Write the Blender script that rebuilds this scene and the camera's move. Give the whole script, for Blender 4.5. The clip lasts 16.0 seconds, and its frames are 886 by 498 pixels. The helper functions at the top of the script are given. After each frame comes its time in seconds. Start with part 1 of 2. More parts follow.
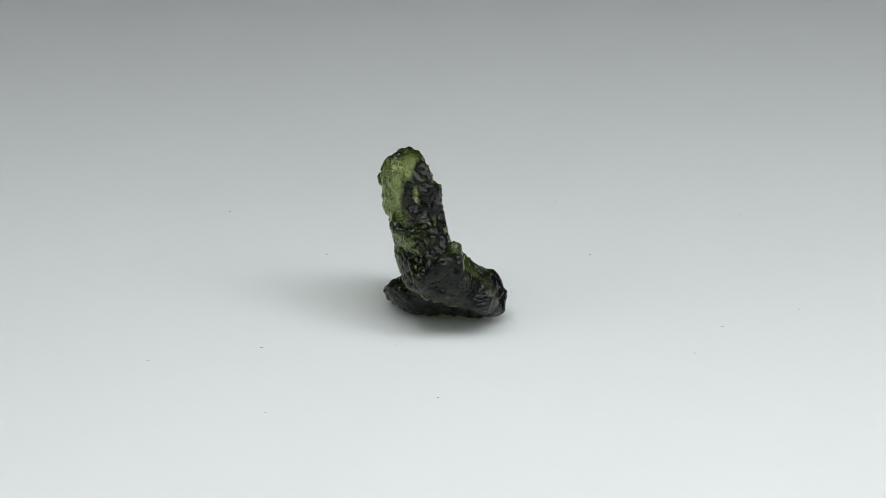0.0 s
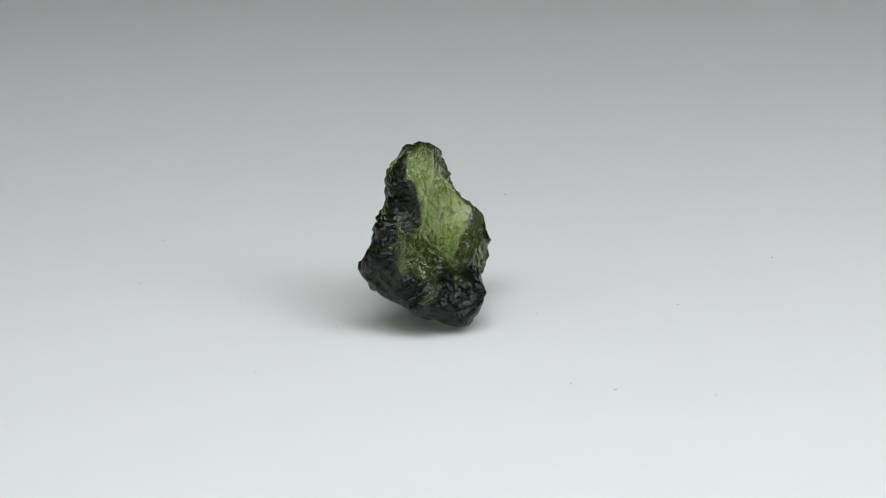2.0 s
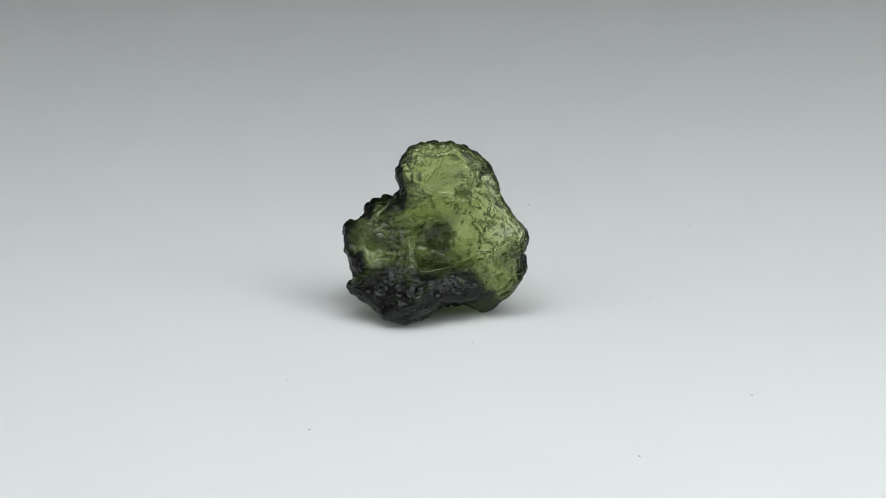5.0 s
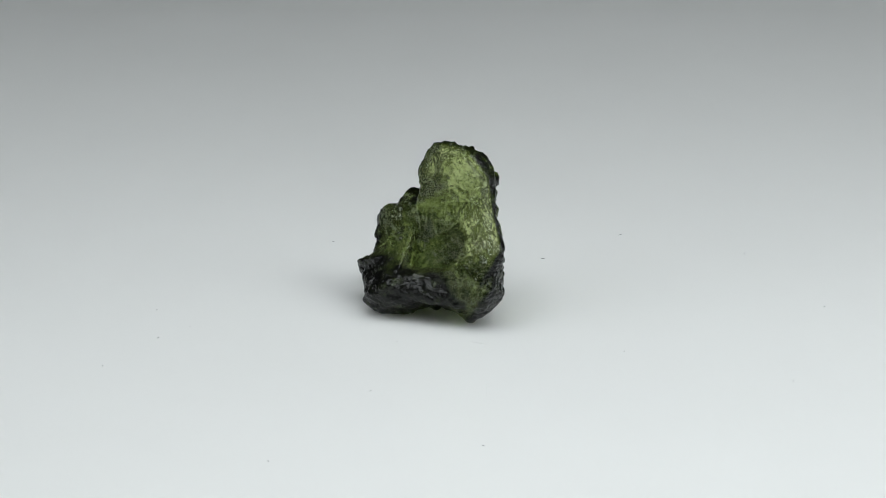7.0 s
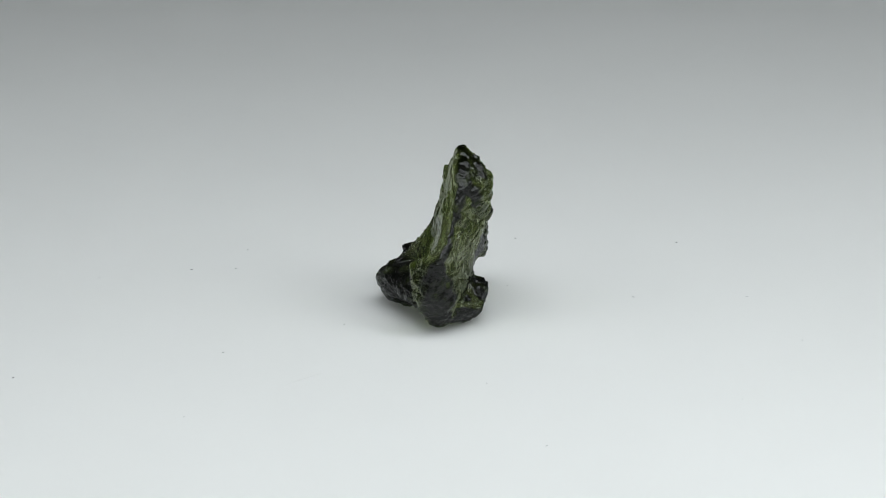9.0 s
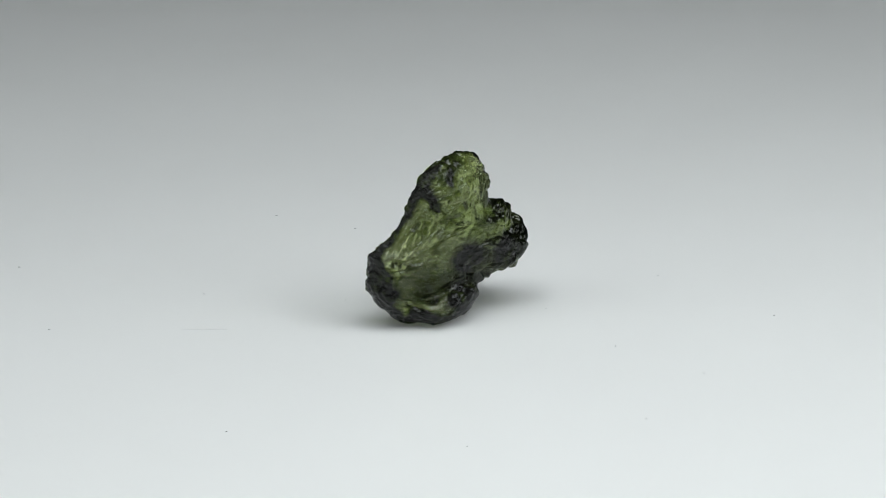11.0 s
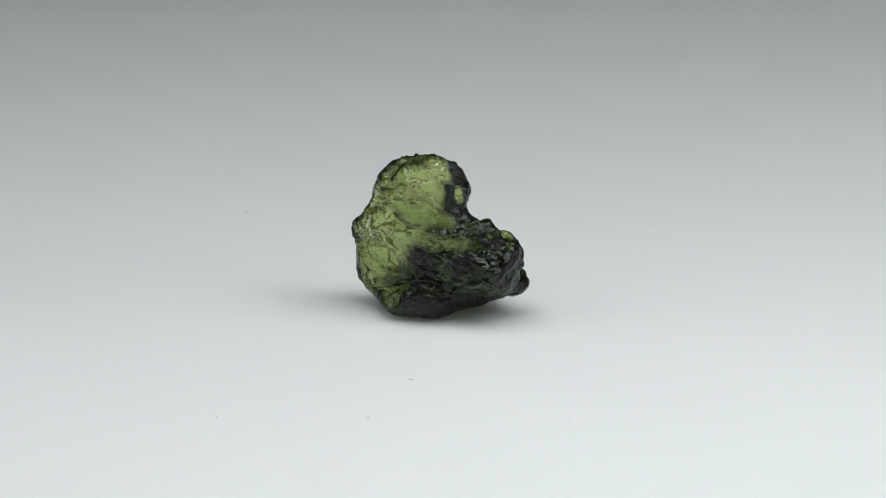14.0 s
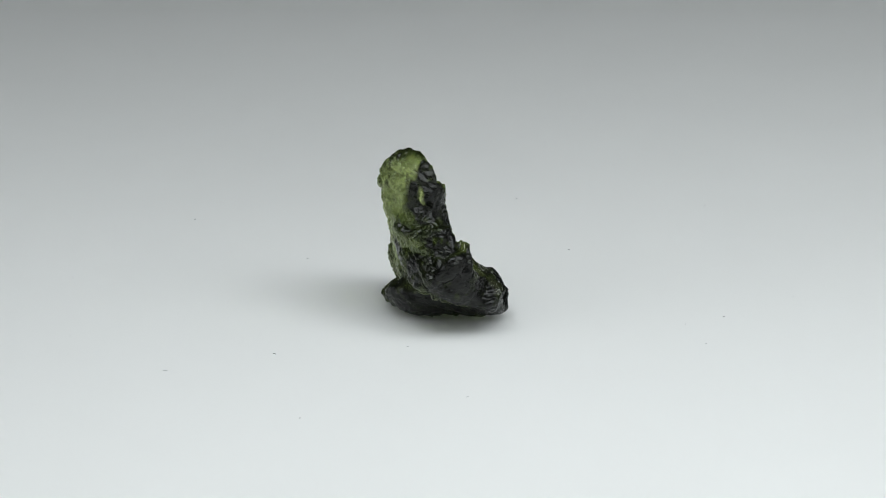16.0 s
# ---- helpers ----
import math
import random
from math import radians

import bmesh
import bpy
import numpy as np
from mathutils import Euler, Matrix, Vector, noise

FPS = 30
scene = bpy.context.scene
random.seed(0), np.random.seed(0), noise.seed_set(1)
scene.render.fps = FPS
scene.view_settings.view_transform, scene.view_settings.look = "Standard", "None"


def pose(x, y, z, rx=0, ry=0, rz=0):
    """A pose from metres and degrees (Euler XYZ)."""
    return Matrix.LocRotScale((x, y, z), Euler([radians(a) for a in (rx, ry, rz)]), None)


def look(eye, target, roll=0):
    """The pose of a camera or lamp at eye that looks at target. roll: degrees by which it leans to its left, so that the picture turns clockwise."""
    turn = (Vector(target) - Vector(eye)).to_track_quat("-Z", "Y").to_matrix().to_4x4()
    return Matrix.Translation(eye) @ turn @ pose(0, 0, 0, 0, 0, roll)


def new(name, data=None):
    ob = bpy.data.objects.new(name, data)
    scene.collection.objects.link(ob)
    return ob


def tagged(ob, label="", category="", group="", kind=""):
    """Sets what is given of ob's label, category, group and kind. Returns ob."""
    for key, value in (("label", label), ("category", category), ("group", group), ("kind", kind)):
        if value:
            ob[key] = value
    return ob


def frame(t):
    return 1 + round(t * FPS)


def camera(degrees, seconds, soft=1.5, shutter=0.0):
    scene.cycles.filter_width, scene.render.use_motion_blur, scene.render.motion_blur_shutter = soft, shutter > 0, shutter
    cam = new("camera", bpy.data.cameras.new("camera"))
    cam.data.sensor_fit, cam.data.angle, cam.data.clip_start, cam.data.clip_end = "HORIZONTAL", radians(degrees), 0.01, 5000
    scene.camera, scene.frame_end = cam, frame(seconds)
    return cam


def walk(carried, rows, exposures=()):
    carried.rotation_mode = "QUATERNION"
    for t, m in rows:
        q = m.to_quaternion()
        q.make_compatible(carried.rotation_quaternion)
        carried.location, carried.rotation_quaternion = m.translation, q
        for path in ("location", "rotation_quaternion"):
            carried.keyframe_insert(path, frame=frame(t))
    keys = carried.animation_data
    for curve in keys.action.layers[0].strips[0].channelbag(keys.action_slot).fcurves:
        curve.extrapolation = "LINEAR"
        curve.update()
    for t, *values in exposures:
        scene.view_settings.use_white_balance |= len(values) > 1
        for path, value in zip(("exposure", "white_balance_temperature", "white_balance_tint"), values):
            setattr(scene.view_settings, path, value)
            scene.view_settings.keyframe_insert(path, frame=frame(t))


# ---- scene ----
from mathutils.bvhtree import BVHTree

MM = 0.001
SECONDS = 16.0
TURN_RATE = -22.104          # degrees a second, clockwise from above

# ---- camera: a macro lens on a tripod, half a metre from the stone ----
cam = camera(10.3, SECONDS, soft=0.7)
TARGET = Vector((0.0006, 0.0, 0.00708))
REACH, RISE = 0.5217, radians(18.0)
EYE = TARGET + REACH * Vector((0, -math.cos(RISE), math.sin(RISE)))
walk(cam, [(0.0, look(EYE, TARGET)), (SECONDS, look(EYE, TARGET))], [(0.0, 0.0), (SECONDS, 0.0)])

# ---- light: three softboxes, over the table and to both sides of it, a little before the stone ----
world = bpy.data.worlds.new("world")
scene.world = world
world.use_nodes = True
world.node_tree.nodes["Background"].inputs["Color"].default_value = (0.5, 0.55, 0.57, 1)
world.node_tree.nodes["Background"].inputs["Strength"].default_value = 0.05


def softbox(name, eye, target, w, h, watts, color):
    lamp = bpy.data.lights.new(name, "AREA")
    lamp.shape, lamp.size, lamp.size_y = "RECTANGLE", w, h
    lamp.energy, lamp.color = watts, color
    ob = new(name, lamp)
    ob.matrix_world = look(eye, target)
    return ob


COOL = (0.925, 0.985, 1.0)
softbox("softbox_lamp", (0.05, -0.086, 0.225), (0.05, -0.079, 0.0), 0.34, 0.15, 0.705, COOL)
softbox("softbox_lamp", (-0.34, -0.20, 0.26), (0.0, -0.08, 0.0), 0.24, 0.24, 0.28, COOL)
softbox("softbox_lamp", (0.34, -0.20, 0.26), (0.0, -0.08, 0.0), 0.24, 0.24, 0.48, COOL)


# ---- materials ----
class Nodes:
    """Small helper to wire a node material."""

    def __init__(self, name):
        self.mat = bpy.data.materials.new(name)
        self.mat.use_nodes = True
        self.tree = self.mat.node_tree
        self.bsdf = self.tree.nodes["Principled BSDF"]

    def add(self, kind):
        return self.tree.nodes.new(kind)

    def math(self, operation):
        node = self.add("ShaderNodeMath")
        node.operation = operation
        return node

    def attribute(self, name):
        node = self.add("ShaderNodeAttribute")
        node.attribute_name = name
        return node

    def link(self, a, b):
        self.tree.links.new(a, b)

    def noise(self, scale, detail=4.0, rough=0.55, coords="Object"):
        tc = self.add("ShaderNodeTexCoord")
        n = self.add("ShaderNodeTexNoise")
        n.inputs["Scale"].default_value = scale
        n.inputs["Detail"].default_value = detail
        n.inputs["Roughness"].default_value = rough
        self.link(tc.outputs[coords], n.inputs["Vector"])
        return n.outputs["Fac"]

    def ramp(self, fac, stops):
        rmp = self.add("ShaderNodeValToRGB")
        while len(rmp.color_ramp.elements) < len(stops):
            rmp.color_ramp.elements.new(0.5)
        for e, (p, c) in zip(rmp.color_ramp.elements, stops):
            e.position, e.color = p, (*c, 1)
        self.link(fac, rmp.inputs["Fac"])
        return rmp.outputs["Color"]


def acrylic_material():
    m = Nodes("white_acrylic")
    m.link(m.ramp(m.noise(9, 3), [(0.3, (0.80, 0.80, 0.79)), (0.7, (0.83, 0.83, 0.82))]), m.bsdf.inputs["Base Color"])
    m.link(m.ramp(m.noise(120, 5), [(0.3, (0.36, 0.36, 0.36)), (0.7, (0.44, 0.44, 0.44))]), m.bsdf.inputs["Roughness"])
    m.bsdf.inputs["IOR"].default_value = 1.49
    m.bsdf.inputs["Subsurface Weight"].default_value = 0.85
    m.bsdf.inputs["Subsurface Radius"].default_value = (1.0, 1.0, 1.0)
    m.bsdf.inputs["Subsurface Scale"].default_value = 0.006
    return m.mat


def wall_material():
    m = Nodes("unseen_room_grey")
    # the added room is out of view, kept dark to hold back fill and reflections
    m.link(m.ramp(m.noise(3, 4), [(0.3, (0.12, 0.125, 0.125)), (0.7, (0.15, 0.155, 0.155))]), m.bsdf.inputs["Base Color"])
    m.bsdf.inputs["Roughness"].default_value = 0.8
    return m.mat


def dust_material(name, color):
    m = Nodes(name)
    m.link(m.ramp(m.noise(4000, 3), [(0.3, tuple(0.8 * c for c in color)), (0.7, color)]), m.bsdf.inputs["Base Color"])
    m.bsdf.inputs["Roughness"].default_value = 0.9
    return m.mat


def glass_material():
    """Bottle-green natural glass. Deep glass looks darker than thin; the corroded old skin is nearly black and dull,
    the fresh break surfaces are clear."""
    m = Nodes("olive_natural_glass")
    depth = m.attribute("body_depth")
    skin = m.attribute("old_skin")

    def shifted(fac, grain, amount):
        n = m.math("MULTIPLY_ADD")
        m.link(grain, n.inputs[0])
        n.inputs[1].default_value = amount
        lower = m.math("SUBTRACT")
        m.link(fac, lower.inputs[0])
        lower.inputs[1].default_value = amount / 2
        m.link(lower.outputs[0], n.inputs[2])
        return n.outputs[0]

    def stretched(scale, detail, rough):
        tc, mp, n = m.add("ShaderNodeTexCoord"), m.add("ShaderNodeMapping"), m.add("ShaderNodeTexNoise")
        mp.inputs["Scale"].default_value = (0.75, 0.6, 1.7)
        mp.inputs["Rotation"].default_value = (0.25, 0.0, 0.0)
        n.inputs["Scale"].default_value, n.inputs["Detail"].default_value, n.inputs["Roughness"].default_value = scale, detail, rough
        n.inputs["Distortion"].default_value = 0.6
        m.link(tc.outputs["Object"], mp.inputs["Vector"])
        m.link(mp.outputs["Vector"], n.inputs["Vector"])
        return n.outputs["Fac"]

    def bumped(fac, strength, distance, under=None):
        node = m.add("ShaderNodeBump")
        node.inputs["Strength"].default_value, node.inputs["Distance"].default_value = strength, distance
        m.link(fac, node.inputs["Height"])
        if under:
            m.link(under, node.inputs["Normal"])
        return node.outputs["Normal"]

    def mixed(fac, one, two):
        node = m.add("ShaderNodeMixShader")
        if isinstance(fac, float):
            node.inputs["Fac"].default_value = fac
        else:
            m.link(fac, node.inputs["Fac"])
        m.link(one.outputs[0], node.inputs[1])
        m.link(two.outputs[0], node.inputs[2])
        return node

    fresh = m.attribute("fresh_break")
    worn = m.math("SUBTRACT")
    worn.inputs[0].default_value = 1.0
    m.link(fresh.outputs["Fac"], worn.inputs[1])

    def kept(fac):
        node = m.math("MULTIPLY")
        m.link(fac, node.inputs[0])
        m.link(worn.outputs[0], node.inputs[1])
        return node.outputs[0]

    clear = m.bsdf
    # light lost inside the glass is put into the surface tint: deeper is darker
    tint = m.ramp(shifted(depth.outputs["Fac"], m.noise(330, 5), 0.20),
                  [(0.16, (0.84, 0.89, 0.72)), (0.33, (0.64, 0.72, 0.34)), (0.47, (0.36, 0.45, 0.14)), (0.62, (0.075, 0.10, 0.03)), (0.82, (0.015, 0.02, 0.008))])
    ripples = bumped(kept(m.noise(700, 5, 0.55)), 0.3, 0.00014)
    wrinkles = bumped(m.noise(2600, 3, 0.6), 0.8, 0.00010, bumped(stretched(800, 6, 0.62), 0.9, 0.00032))
    m.link(tint, clear.inputs["Base Color"])
    clear.inputs["Transmission Weight"].default_value = 1.0
    clear.inputs["IOR"].default_value = 1.49
    m.link(m.ramp(kept(m.noise(260, 3)), [(0.35, (0.015, 0.015, 0.015)), (0.70, (0.08, 0.08, 0.08))]), clear.inputs["Roughness"])
    m.link(ripples, clear.inputs["Normal"])
    # the etched glass scatters some of the light and lets some straight through
    milky, matt, sheer = m.add("ShaderNodeBsdfTranslucent"), m.add("ShaderNodeBsdfDiffuse"), m.add("ShaderNodeBsdfTransparent")
    for node in (milky, matt):
        m.link(tint, node.inputs["Color"])
        m.link(wrinkles, node.inputs["Normal"])
    etched = mixed(0.65, milky, matt)
    m.link(tint, sheer.inputs["Color"])
    body = mixed(0.13, mixed(0.14, clear, etched), sheer)

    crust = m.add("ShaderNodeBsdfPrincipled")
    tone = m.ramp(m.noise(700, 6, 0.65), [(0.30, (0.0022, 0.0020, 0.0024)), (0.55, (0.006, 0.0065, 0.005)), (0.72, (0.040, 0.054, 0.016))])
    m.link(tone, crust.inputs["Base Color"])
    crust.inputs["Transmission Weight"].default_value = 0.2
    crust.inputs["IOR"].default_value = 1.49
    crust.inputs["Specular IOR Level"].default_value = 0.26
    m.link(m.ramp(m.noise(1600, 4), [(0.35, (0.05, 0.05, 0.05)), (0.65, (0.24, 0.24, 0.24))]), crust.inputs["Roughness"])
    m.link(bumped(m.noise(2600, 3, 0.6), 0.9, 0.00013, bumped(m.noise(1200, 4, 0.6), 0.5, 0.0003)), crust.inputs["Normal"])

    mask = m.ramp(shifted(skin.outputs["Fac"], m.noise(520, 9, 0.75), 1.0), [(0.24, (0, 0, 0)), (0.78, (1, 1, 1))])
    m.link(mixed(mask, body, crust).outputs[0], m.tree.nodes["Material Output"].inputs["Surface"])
    return m.mat


ACRYLIC, WALL, GLASS = acrylic_material(), wall_material(), glass_material()
DARK_DUST, PALE_DUST = dust_material("dark_lint", (0.10, 0.10, 0.09)), dust_material("pale_fibre", (0.85, 0.86, 0.84))


# ---- mesh helpers ----
def finish(name, bm, material, parent=None, label=""):
    mesh = bpy.data.meshes.new(name)
    bm.normal_update()
    bm.to_mesh(mesh)
    bm.free()
    mesh.materials.append(material)
    ob = new(name, mesh)
    if parent:
        ob.parent = parent
    if label:
        tagged(ob, label)
    return ob


def part(name, bm, material, parent, label=""):
    return finish(name, bm, material, parent, label)


def slab(lo, hi):
    bm = bmesh.new()
    bmesh.ops.create_cube(bm, size=1)
    lo, hi = Vector(lo), Vector(hi)
    for v in bm.verts:
        v.co = (lo + hi) / 2 + Vector([v.co[i] * (hi[i] - lo[i]) for i in range(3)])
    return bm


# ---- unseen walls, floor and ceiling, added to close the place and dim the fill ----
def build_room():
    x, y0, y1, z0, z1, th = 1.6, -1.8, 1.6, -0.05, 1.7, 0.08
    for name, lo, hi in (
        ("wall_north", (-x, y1, z0), (x, y1 + th, z1)),
        ("wall_south", (-x, y0 - th, z0), (x, y0, z1)),
        ("wall_west", (-x - th, y0 - th, z0), (-x, y1 + th, z1)),
        ("wall_east", (x, y0 - th, z0), (x + th, y1 + th, z1)),
        ("floor", (-x - th, y0 - th, z0 - th), (x + th, y1 + th, z0)),
        ("ceiling", (-x - th, y0 - th, z1), (x + th, y1 + th, z1 + th)),
    ):
        tagged(finish(name, slab(lo, hi), WALL), "unseen added grey studio " + name.split("_")[0], name.split("_")[0], kind="structure")


build_room()


# ---- the turntable: a wide white acrylic disc ----
def lathe(profile, steps=160):
    """A solid of revolution from (radius, height) pairs, from the top's centre to the bottom's."""
    bm = bmesh.new()
    rings = []
    for r, z in profile:
        if r == 0:
            rings.append([bm.verts.new((0, 0, z))] * steps)
        else:
            rings.append([bm.verts.new((r * math.cos(2 * math.pi * i / steps), r * math.sin(2 * math.pi * i / steps), z)) for i in range(steps)])
    for a, b in zip(rings, rings[1:]):
        for i in range(steps):
            j = (i + 1) % steps
            loop = list(dict.fromkeys((a[i], b[i], b[j], a[j])))
            bm.faces.new(loop)
    return bm


def build_turntable():
    table = tagged(new("turntable"), "glossy white acrylic turntable carrying the stone", "turntable")
    top = lathe([(0, 0), (0.05, 0), (0.30, 0), (0.328, 0), (0.3295, -0.0005), (0.33, -0.002), (0.33, -0.010), (0.328, -0.012), (0, -0.012)])
    part("disc", top, ACRYLIC, table, "glossy white acrylic disc")
    part("foot", lathe([(0, -0.012), (0.20, -0.012), (0.20, -0.05), (0, -0.05)], 64), ACRYLIC, table, "round white foot under the disc")
    return table


# ---- the stone ----
STONE = []


def lump(x, y, z, rx, ry, rz, ax, ay, az):
    """Adds one swelling of the stone: an ellipsoid's centre, radii (mm) and turn (degrees)."""
    turn = np.array(Euler((radians(ax), radians(ay), radians(az))).to_matrix())
    STONE.append((np.array((x, y, z)), (turn / np.array((rx, ry, rz))).T))


# the foot
lump(5.18, -2.09, 0.94, 2.43, 1.51, 0.72, 1, -13, -50)
lump(-1.35, -1.76, 1.04, 2.39, 1.42, 0.85, 23, -1, 171)
lump(-3.09, 3.85, 1.34, 3.19, 1.67, 0.92, 34, -2, 49)
lump(-3.56, 0.52, 1.48, 2.76, 1.95, 1.08, -155, 7, 118)
lump(3.73, 0.05, 1.58, 2.78, 2.21, 0.84, -142, 6, -21)
lump(1.73, -2.85, 1.58, 4.18, 2.34, 0.84, -29, 3, -17)
lump(-1.51, 5.61, 1.65, 1.34, 0.94, 0.88, -76, 41, -106)
lump(0.61, 0.15, 1.79, 5.90, 2.33, 0.97, 156, -1, 155)
lump(-3.77, -1.27, 1.94, 2.47, 1.85, 0.69, -53, 3, -51)
lump(5.25, -3.98, 2.13, 2.42, 1.30, 1.07, 19, 19, 47)
lump(-0.21, 3.79, 2.30, 2.70, 1.79, 0.90, 157, 42, 153)
lump(5.90, -1.47, 2.58, 2.57, 1.51, 1.08, 5, 32, -82)
lump(-2.47, 6.71, 2.61, 2.77, 1.71, 0.76, 170, 45, -84)
lump(-1.89, -2.22, 2.76, 3.60, 1.40, 1.19, 164, 4, -21)
lump(-4.52, 0.23, 2.80, 0.96, 0.81, 0.75, -150, -37, -77)
lump(5.20, -5.67, 2.88, 2.99, 1.12, 0.90, 103, 14, 71)
lump(4.88, -7.59, 3.38, 1.06, 0.94, 0.74, -123, 28, -149)
lump(-1.52, 2.16, 3.40, 5.65, 2.62, 1.96, -89, -7, 97)
lump(4.85, -0.66, 3.45, 3.10, 2.10, 1.36, -55, 9, -64)
lump(-1.90, 7.24, 3.62, 0.95, 0.91, 0.74, 127, 18, 143)
lump(5.93, 0.10, 3.67, 1.27, 0.79, 0.70, 134, -47, 140)
lump(2.00, 3.03, 3.68, 5.72, 1.54, 0.92, -51, -5, -45)
lump(1.30, -4.86, 3.73, 5.33, 3.85, 1.19, 3, 30, 50)
lump(-3.44, 5.77, 3.93, 1.32, 0.87, 0.81, 53, 38, 38)
lump(-3.89, 6.77, 3.94, 1.40, 0.80, 0.69, -113, -47, -117)
lump(4.93, -5.84, 4.00, 1.05, 0.83, 0.67, -171, -51, 42)
lump(-2.03, -2.32, 4.14, 6.40, 1.46, 1.17, -118, -21, -63)
lump(1.47, 0.23, 4.20, 6.39, 2.99, 1.89, -54, 12, -48)
lump(3.72, -6.28, 4.34, 2.55, 2.28, 0.78, -29, -1, 158)
lump(-1.57, 7.39, 4.73, 2.41, 1.67, 1.13, -102, -55, 138)
lump(4.52, -4.46, 4.81, 1.41, 0.86, 0.60, -123, -22, -35)
lump(3.39, -2.46, 4.81, 4.38, 2.88, 1.33, 133, 14, -66)
lump(0.07, -8.25, 5.00, 2.94, 1.40, 0.94, 24, -28, -167)
# the wing
lump(3.64, -6.35, 5.22, 5.38, 1.38, 0.83, 123, -36, -128)
lump(-2.01, -5.39, 5.87, 3.40, 1.66, 1.23, 172, 5, -85)
lump(0.76, -7.02, 5.89, 3.79, 2.68, 1.51, 8, -43, -157)
lump(2.45, -8.84, 7.11, 1.33, 0.87, 0.67, 51, 53, 27)
lump(-1.69, -8.32, 7.33, 2.14, 1.93, 0.89, -110, -32, -53)
lump(-0.12, -6.23, 7.79, 3.78, 2.82, 1.93, 89, -39, 122)
lump(2.03, -7.26, 7.82, 2.53, 2.35, 0.73, 88, -14, 102)
lump(0.15, -9.24, 7.82, 2.29, 1.37, 1.18, 153, -36, -4)
lump(1.36, -8.65, 8.88, 1.23, 0.84, 0.77, 157, 14, -67)
lump(-1.07, -7.19, 9.51, 3.56, 1.16, 1.03, 103, -20, 143)
lump(0.04, -4.08, 10.41, 5.35, 1.77, 1.03, -52, 21, -78)
lump(0.44, -7.02, 10.49, 1.22, 0.80, 0.64, 9, -52, 121)
lump(-0.55, -7.67, 10.56, 0.86, 0.84, 0.73, 99, -43, 105)
lump(-2.39, -4.78, 10.72, 6.44, 1.97, 0.87, -52, -53, 111)
lump(-1.30, -6.18, 11.05, 2.19, 1.38, 0.72, 170, 4, 133)
# the lobe
lump(-0.26, 5.97, 5.39, 3.02, 2.48, 1.07, -94, -15, -65)
lump(-2.00, 8.55, 5.64, 1.51, 0.85, 0.60, 16, -67, -172)
lump(-3.13, 6.84, 6.02, 3.23, 1.85, 1.20, 32, 85, -169)
lump(-2.86, 8.25, 7.51, 1.60, 1.27, 0.68, 154, 56, -90)
lump(-1.50, 6.75, 7.76, 3.01, 2.33, 1.04, -8, -55, -140)
lump(-3.19, 7.96, 8.82, 1.14, 0.78, 0.66, -29, -50, -114)
lump(-3.96, 5.91, 9.54, 3.45, 1.44, 0.60, -93, 25, 76)
# the upright slab
lump(-0.03, 2.43, 5.21, 6.10, 3.31, 2.10, -80, 19, -67)
lump(-2.70, 2.99, 5.50, 5.17, 4.29, 1.53, -88, 35, -87)
lump(0.86, -3.54, 6.57, 5.53, 4.46, 1.86, 27, -55, 171)
lump(-0.57, 0.68, 7.61, 6.65, 4.52, 1.75, -50, -13, -79)
lump(-2.47, -3.39, 7.85, 5.23, 2.36, 1.70, 104, -9, 100)
lump(-3.40, -0.87, 7.85, 6.17, 3.58, 0.96, 8, 76, 18)
lump(-1.72, -1.37, 8.02, 6.93, 4.66, 1.81, -154, -68, 168)
lump(-3.34, 2.86, 9.25, 6.03, 3.41, 1.37, -78, -39, -102)
lump(-1.22, 2.07, 9.69, 6.70, 4.37, 1.17, 134, -51, -106)
lump(-3.84, -3.60, 10.08, 2.31, 1.21, 0.98, 42, -7, 110)
lump(-3.46, 2.47, 12.08, 5.51, 2.43, 1.53, -80, -53, -93)
lump(-3.76, 5.16, 12.14, 5.05, 0.92, 0.60, 83, -54, -91)
lump(-0.72, -3.45, 12.53, 4.60, 1.64, 0.91, -168, 74, -35)
lump(-1.91, -0.92, 12.70, 4.17, 3.46, 1.69, 49, -73, 151)
lump(-4.60, -0.30, 12.75, 3.60, 2.14, 1.01, -66, 66, -66)
lump(-4.78, 2.45, 13.73, 1.23, 0.89, 0.71, -74, 28, -128)
lump(-0.72, -4.00, 14.23, 1.66, 1.48, 0.86, -101, -57, -129)
lump(-4.05, 4.10, 14.26, 2.68, 1.19, 0.65, -75, 59, 85)
lump(-1.71, -4.49, 14.46, 1.02, 0.88, 0.71, 76, -37, 134)
lump(-5.43, 1.74, 14.59, 0.89, 0.83, 0.68, -65, -8, -132)
lump(-3.49, -2.17, 14.80, 2.80, 2.51, 1.29, -161, -69, 11)
lump(-2.68, -0.25, 14.97, 4.18, 2.49, 1.31, 94, 4, 110)
lump(-4.85, 1.16, 15.08, 2.72, 1.61, 1.09, -53, -0, 88)
lump(-3.56, 2.52, 15.81, 0.90, 0.79, 0.69, -166, -46, -59)
lump(-1.73, -3.80, 16.20, 1.97, 1.26, 0.65, 40, 56, -63)
lump(-4.58, -0.46, 16.22, 2.18, 1.64, 0.82, 126, 21, 132)
lump(-1.48, -2.92, 16.22, 1.30, 0.87, 0.74, -24, 47, -49)
lump(-3.98, 2.39, 16.33, 2.41, 1.46, 0.80, -152, -33, -74)
lump(-2.83, 0.91, 16.65, 0.91, 0.85, 0.71, 172, 45, 136)
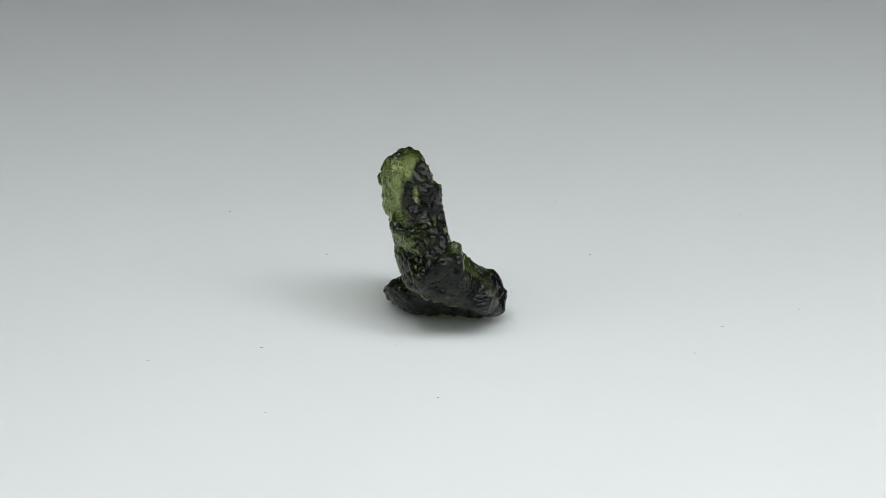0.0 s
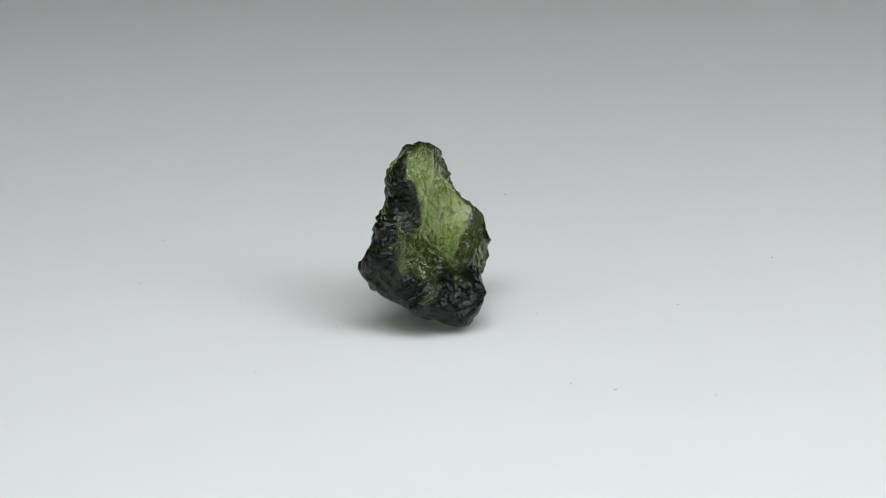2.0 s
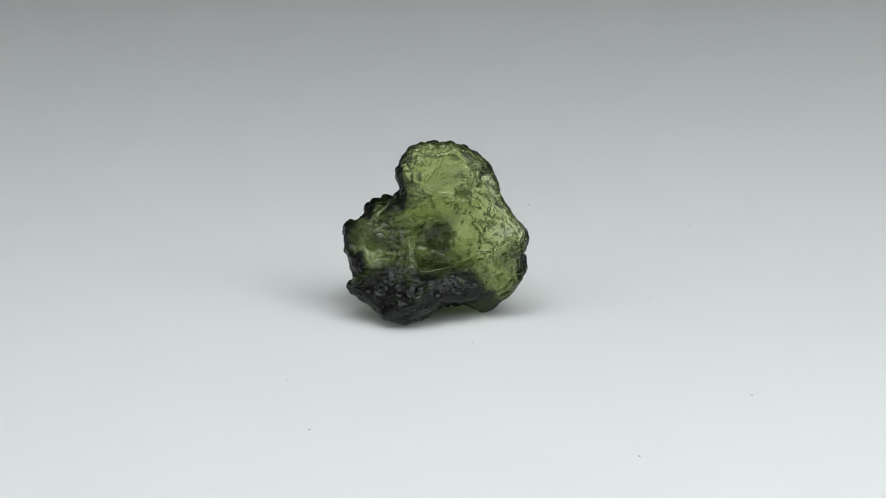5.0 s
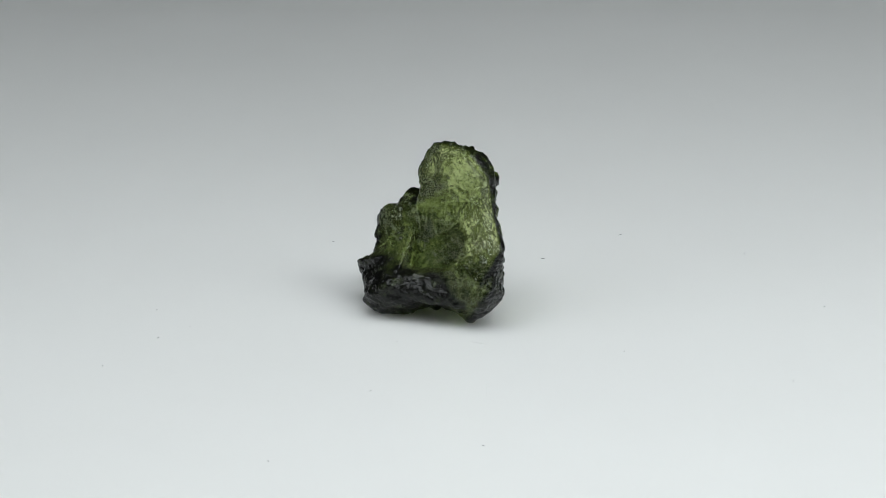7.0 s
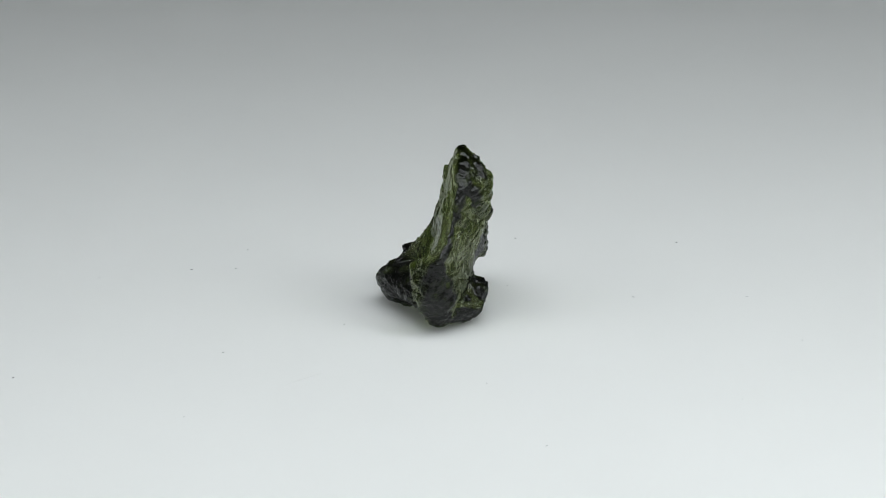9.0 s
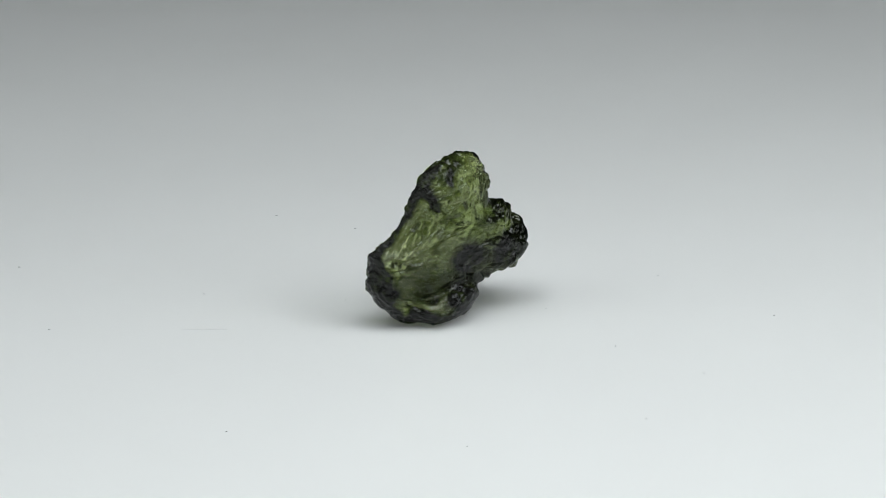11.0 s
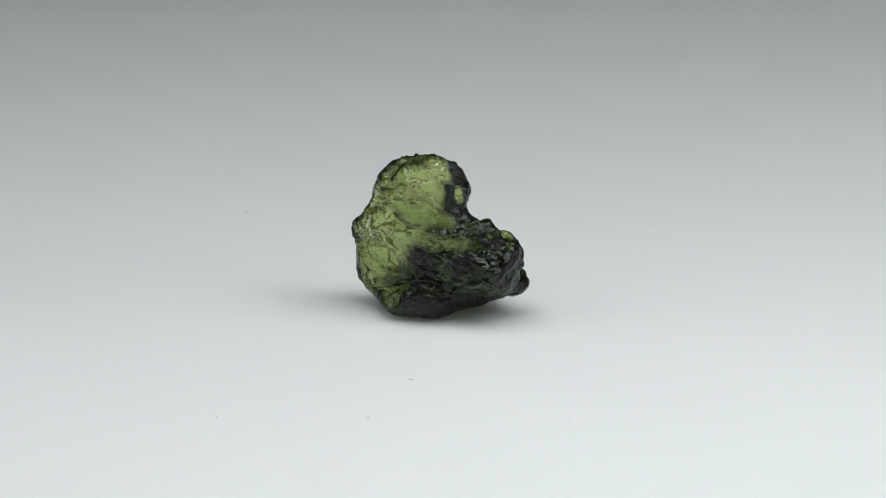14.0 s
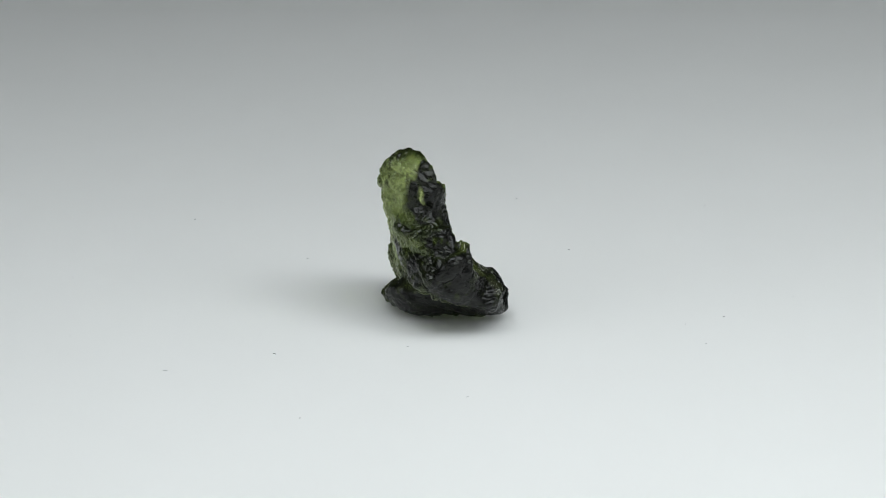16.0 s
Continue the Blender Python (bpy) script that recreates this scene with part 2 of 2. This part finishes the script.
lump(-1.88, -1.52, 17.13, 0.89, 0.74, 0.69, 121, -36, 51)
lump(-3.03, -0.69, 17.25, 3.08, 1.29, 0.73, 144, 5, 115)
BLEND = 6.0

# the flat break that cuts the upright slab: it faces 22 degrees off x and leans back, over a curved shelf
BREAK_FACE = np.array((math.cos(radians(22)), math.sin(radians(22)), 0.0))
BREAK_SIDE = np.array((-math.sin(radians(22)), math.cos(radians(22)), 0.0))


def break_planes(points):
    """The break's face, its upright rim and its curved shelf, in mm: the hollow is where all three are above zero."""
    out, side, z = points @ BREAK_FACE, points @ BREAK_SIDE, points[:, 2]
    # shell-like folds that climb across the face
    along = z - 0.7 * side - 0.035 * (side - 2.0) ** 2
    fold = 0.40 * np.abs(np.sin(math.pi * along / 4.6 + 0.5)) - 0.2
    return [
        out + 1.9 - 0.232 * (18.2 - z) - 0.012 * (side - 1.0) ** 2 - fold * np.clip((side + 4.0) / 3.0, 0, 1) * np.clip((5.5 - side) / 3.0, 0, 1),
        side + 3.0 - 0.25 * np.maximum(out, 0),
        z - 5.0 - 0.042 * (side + 2.0) ** 2,
    ]


def stone_field(points):
    """Above zero inside the stone, whose swellings melt into one another."""
    total = np.zeros(len(points), dtype=np.float64)
    for centre, shape in STONE:
        d = (points - centre) @ shape.T
        total += np.exp(np.clip(BLEND * (1.0 - (d * d).sum(1)), -60, 60))
    body = np.log(np.maximum(total, 1e-30)) / BLEND
    return np.minimum(body, -0.35 * np.minimum.reduce(break_planes(points)))


def surface_nets(f, origin, step):
    """Vertices and quads of the surface f = 0 on a regular grid."""
    inside = f > 0
    nx, ny, nz = f.shape
    corners = [(i, j, k) for i in (0, 1) for j in (0, 1) for k in (0, 1)]
    cut = lambda a, c: a[c[0]:nx - 1 + c[0], c[1]:ny - 1 + c[1], c[2]:nz - 1 + c[2]]
    count = sum(cut(inside, c).astype(np.int8) for c in corners)
    mixed = (count > 0) & (count < 8)
    total = np.zeros((int(mixed.sum()), 3))
    hits = np.zeros(len(total))
    for a in corners:
        for axis in range(3):
            if a[axis]:
                continue
            b = tuple(1 if n == axis else a[n] for n in range(3))
            fa, fb = cut(f, a)[mixed], cut(f, b)[mixed]
            on = (fa > 0) != (fb > 0)
            s = np.where(on, fa / np.where(on, fa - fb, 1), 0)
            p = np.tile(np.array(a, dtype=float), (len(total), 1))
            p[:, axis] += s
            total += p * on[:, None]
            hits += on
    cells = np.argwhere(mixed)
    verts = np.array(origin) + step * (cells + total / hits[:, None])
    index = np.full(mixed.shape, -1)
    index[mixed] = np.arange(len(cells))
    quads = []
    for axis in range(3):
        u, v = (axis + 1) % 3, (axis + 2) % 3
        lo = [slice(0, n) for n in f.shape]
        hi = list(lo)
        lo[axis], hi[axis] = slice(0, f.shape[axis] - 1), slice(1, f.shape[axis])
        a, b = inside[tuple(lo)], inside[tuple(hi)]
        for edge, flip in ((a & ~b, False), (~a & b, True)):
            at = np.argwhere(edge)
            at = at[(at[:, u] > 0) & (at[:, v] > 0)]
            q = []
            for du, dv in ((-1, -1), (0, -1), (0, 0), (-1, 0)):
                c = at.copy()
                c[:, u] += du
                c[:, v] += dv
                q.append(index[c[:, 0], c[:, 1], c[:, 2]])
            q = np.stack(q, 1)
            quads.append(q[:, ::-1] if flip else q)
    return verts, np.concatenate(quads)


def relief(p, skin, flat):
    """Pits and wrinkles, in mm along the normal; p in mm. The old skin is finely pitted, the breaks are
    low swellings with sharp grooves between them."""
    warp = noise.noise_vector(p * 0.30) * 1.3 + noise.noise_vector(p * 1.1) * 0.25
    cell = noise.voronoi(Vector((p.x, p.y, p.z * 1.25)) * 0.55 + warp * 0.55)[0]
    swell = min((cell[1] - cell[0]) * 2.2, 1.0) ** 0.6 - 0.6
    fine = noise.voronoi(p * 1.35 + warp)[0]
    dome = min((fine[1] - fine[0]) * 2.0, 1.0) ** 0.7 - 0.5
    pit = min(fine[0] * 1.6, 1.0) - 0.6
    wrinkle = noise.ridged_multi_fractal(p * 0.9 + warp, 0.9, 2.1, 4, 0.9, 2.0) - 1.0
    broad = min(max(0.5 + 1.1 * noise.noise(p * 0.21 + Vector((7.0, 3.0, 1.0))), 0.0), 1.0)
    flow = noise.ridged_multi_fractal(Vector((p.x * 0.7, p.y * 0.5, p.z)) * 0.42 + warp * 0.5, 0.8, 2.2, 5, 0.95, 2.0) - 1.1
    clear = (0.08 + 0.40 * broad) * swell + (0.17 - 0.10 * broad) * dome + 0.11 * wrinkle + 0.38 * flow
    old = 0.15 * swell - 0.07 * pit + 0.10 * wrinkle + 0.07 * noise.noise(p * 3.0)
    return (clear * (1 - skin) + old * skin) * (1 - 0.62 * flat)


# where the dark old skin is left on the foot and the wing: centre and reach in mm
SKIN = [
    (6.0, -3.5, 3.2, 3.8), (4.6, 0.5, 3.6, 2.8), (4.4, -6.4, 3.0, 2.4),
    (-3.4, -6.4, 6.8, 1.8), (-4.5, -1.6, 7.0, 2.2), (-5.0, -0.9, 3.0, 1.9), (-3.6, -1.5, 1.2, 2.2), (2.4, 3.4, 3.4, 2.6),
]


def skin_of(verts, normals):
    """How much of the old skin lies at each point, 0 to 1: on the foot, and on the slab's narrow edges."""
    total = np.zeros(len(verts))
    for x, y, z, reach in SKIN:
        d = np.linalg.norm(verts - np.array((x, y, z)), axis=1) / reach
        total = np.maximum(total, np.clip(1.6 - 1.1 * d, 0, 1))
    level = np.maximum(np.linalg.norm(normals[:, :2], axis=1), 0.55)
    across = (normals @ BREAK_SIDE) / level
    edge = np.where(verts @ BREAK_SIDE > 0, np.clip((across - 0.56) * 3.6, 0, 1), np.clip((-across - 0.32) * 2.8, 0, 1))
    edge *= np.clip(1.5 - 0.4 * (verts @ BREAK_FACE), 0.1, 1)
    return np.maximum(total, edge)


def build_stone():
    step = 0.13
    lo, hi = np.array((-9.0, -12.5, -1.0)), np.array((9.5, 12.5, 20.5))
    axes = [np.arange(a, b, step) for a, b in zip(lo, hi)]
    grid = np.stack(np.meshgrid(*axes, indexing="ij"), -1)
    f = stone_field(grid.reshape(-1, 3)).reshape(grid.shape[:3])
    verts, quads = surface_nets(f, lo, step)
    mesh = bpy.data.meshes.new("rough_gemstone")
    mesh.from_pydata(verts.tolist(), [], quads.tolist())
    mesh.update()
    normals = np.zeros(len(verts) * 3)
    mesh.vertex_normals.foreach_get("vector", normals)
    normals = normals.reshape(-1, 3)
    edges = np.array([e.vertices[:] for e in mesh.edges])

    def smoothed(values, rounds):
        for _ in range(rounds):
            total, count = values.copy(), np.ones(len(values))
            for a, b in ((0, 1), (1, 0)):
                total += np.bincount(edges[:, a], values[edges[:, b]], len(values))
                count += np.bincount(edges[:, a], minlength=len(values))
            values = total / count
        return values

    face, rim, shelf = break_planes(verts)
    flat = smoothed(((np.abs(face) < 0.3) & (rim > -0.3) & (shelf > -0.3)).astype(float), 4)
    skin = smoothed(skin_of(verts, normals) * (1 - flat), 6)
    push = np.array([relief(Vector(p), k, e) for p, k, e in zip(verts, skin, flat)])
    verts = verts + normals * push[:, None]
    verts[:, 2] = np.maximum(verts[:, 2], 0.02)
    mesh.vertices.foreach_set("co", (verts * MM).ravel())
    mesh.update()
    # how deep the glass is under each point of the skin
    tree = BVHTree.FromPolygons([Vector(v) for v in verts], quads.tolist())
    tilts = [Vector((0, 0, 0)), Vector((0.7, 0, 0.2)), Vector((-0.7, 0, -0.2)), Vector((0, 0.7, -0.2)), Vector((0, -0.7, 0.2))]
    depth = np.zeros(len(verts))
    for i, (p, n) in enumerate(zip(verts, normals)):
        ways = [(tilt - Vector(n)).normalized() for tilt in tilts]
        reach = [tree.ray_cast(Vector(p) + way * 0.3, way)[3] or 0.3 for way in ways]
        depth[i] = sorted(reach)[-2]
    depth = smoothed(depth, 30)
    layer = mesh.attributes.new("body_depth", "FLOAT", "POINT")
    layer.data.foreach_set("value", np.clip(depth / 12.0, 0, 1).astype(np.float32))
    layer = mesh.attributes.new("fresh_break", "FLOAT", "POINT")
    layer.data.foreach_set("value", np.clip(0.6 * flat, 0, 1).astype(np.float32))
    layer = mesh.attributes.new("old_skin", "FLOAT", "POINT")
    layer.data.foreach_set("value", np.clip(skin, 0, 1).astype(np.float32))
    mesh.polygons.foreach_set("use_smooth", [True] * len(mesh.polygons))
    mesh.materials.append(GLASS)
    stone = new("rough_gemstone", mesh)
    return tagged(stone, "rough olive-green natural glass stone, pitted, standing on the turntable", "gemstone")


# ---- dust on the disc ----
def speck(name, x, y, length, width, turn, material, bend=0.25):
    """A crumb or bent fibre; its origin stays on the turntable's axis."""
    bm = bmesh.new()
    rings = []
    for i in range(6):
        s = i / 5 - 0.5
        w = 0.65 * width * (1 - 1.4 * s * s) * 0.5
        mid = Vector((s * length, bend * length * (s * s - 0.1), w * 0.9))
        rings.append([bm.verts.new(mid + Vector((0, w * math.cos(a), 0.8 * w * math.sin(a)))) for a in [k * math.tau / 6 for k in range(6)]])
    for a, b in zip(rings, rings[1:]):
        for k in range(6):
            bm.faces.new((a[k], b[k], b[(k + 1) % 6], a[(k + 1) % 6]))
    bm.faces.new(rings[0][::-1])
    bm.faces.new(rings[-1])
    m = pose(x, y, 0, 0, 0, turn)
    bmesh.ops.scale(bm, vec=(MM, MM, MM), verts=bm.verts)
    m.translation = Vector((x * MM, y * MM, 0.00001))
    bmesh.ops.transform(bm, matrix=m, verts=bm.verts)
    return finish(name, bm, material)


def build_dust():
    made = []
    for x, y, length, width, turn in (
        (30.1, -4.9, 0.32, 0.09, 30), (38.6, 0.9, 0.26, 0.10, 80), (26.8, -13.4, 0.16, 0.10, 0), (25.7, -6.8, 0.22, 0.06, 50),
        (-18.3, -11.6, 0.38, 0.09, 150), (-17.3, -31.4, 0.20, 0.10, 20), (8.0, 7.0, 0.20, 0.08, 60), (0.1, -27.0, 0.22, 0.09, 0),
        (13.4, 39.1, 0.34, 0.10, 110), (16.8, 19.7, 0.20, 0.10, 10), (34.3, 34.0, 0.30, 0.13, 70), (-29.9, -15.6, 0.40, 0.06, 0),
        (-39.2, -3.6, 0.24, 0.11, 90), (-23.6, 35.4, 0.24, 0.10, 40), (-12.2, 19.8, 0.18, 0.09, 0), (-38.2, 16.0, 0.18, 0.10, 120), (-4.3, -10.8, 0.22, 0.06, 10),
    ):
        made.append(tagged(speck("dust_speck", x, y, length, width, turn, DARK_DUST), "tiny dark dust speck on the white turntable", "dust", "dust on the turntable"))
    for x, y, length, width, turn in ((6.0, 24.6, 4.9, 0.05, 64), (0.4, 11.0, 1.9, 0.06, 128)):
        made.append(tagged(speck("fibre", x, y, length, width, turn, PALE_DUST, 0.04), "fine pale fibre lying on the white turntable", "fibre", "fibres on the turntable"))
    return made


TURNTABLE = build_turntable()
GEM = build_stone()
DUST = build_dust()


def motions():
    """Everything on the turntable goes round with it, at one even rate."""
    steps = 64
    rows = [(SECONDS * i / steps, pose(0, 0, 0, 0, 0, TURN_RATE * SECONDS * i / steps)) for i in range(steps + 1)]
    for thing in [TURNTABLE, GEM] + DUST:
        walk(thing, rows)


motions()
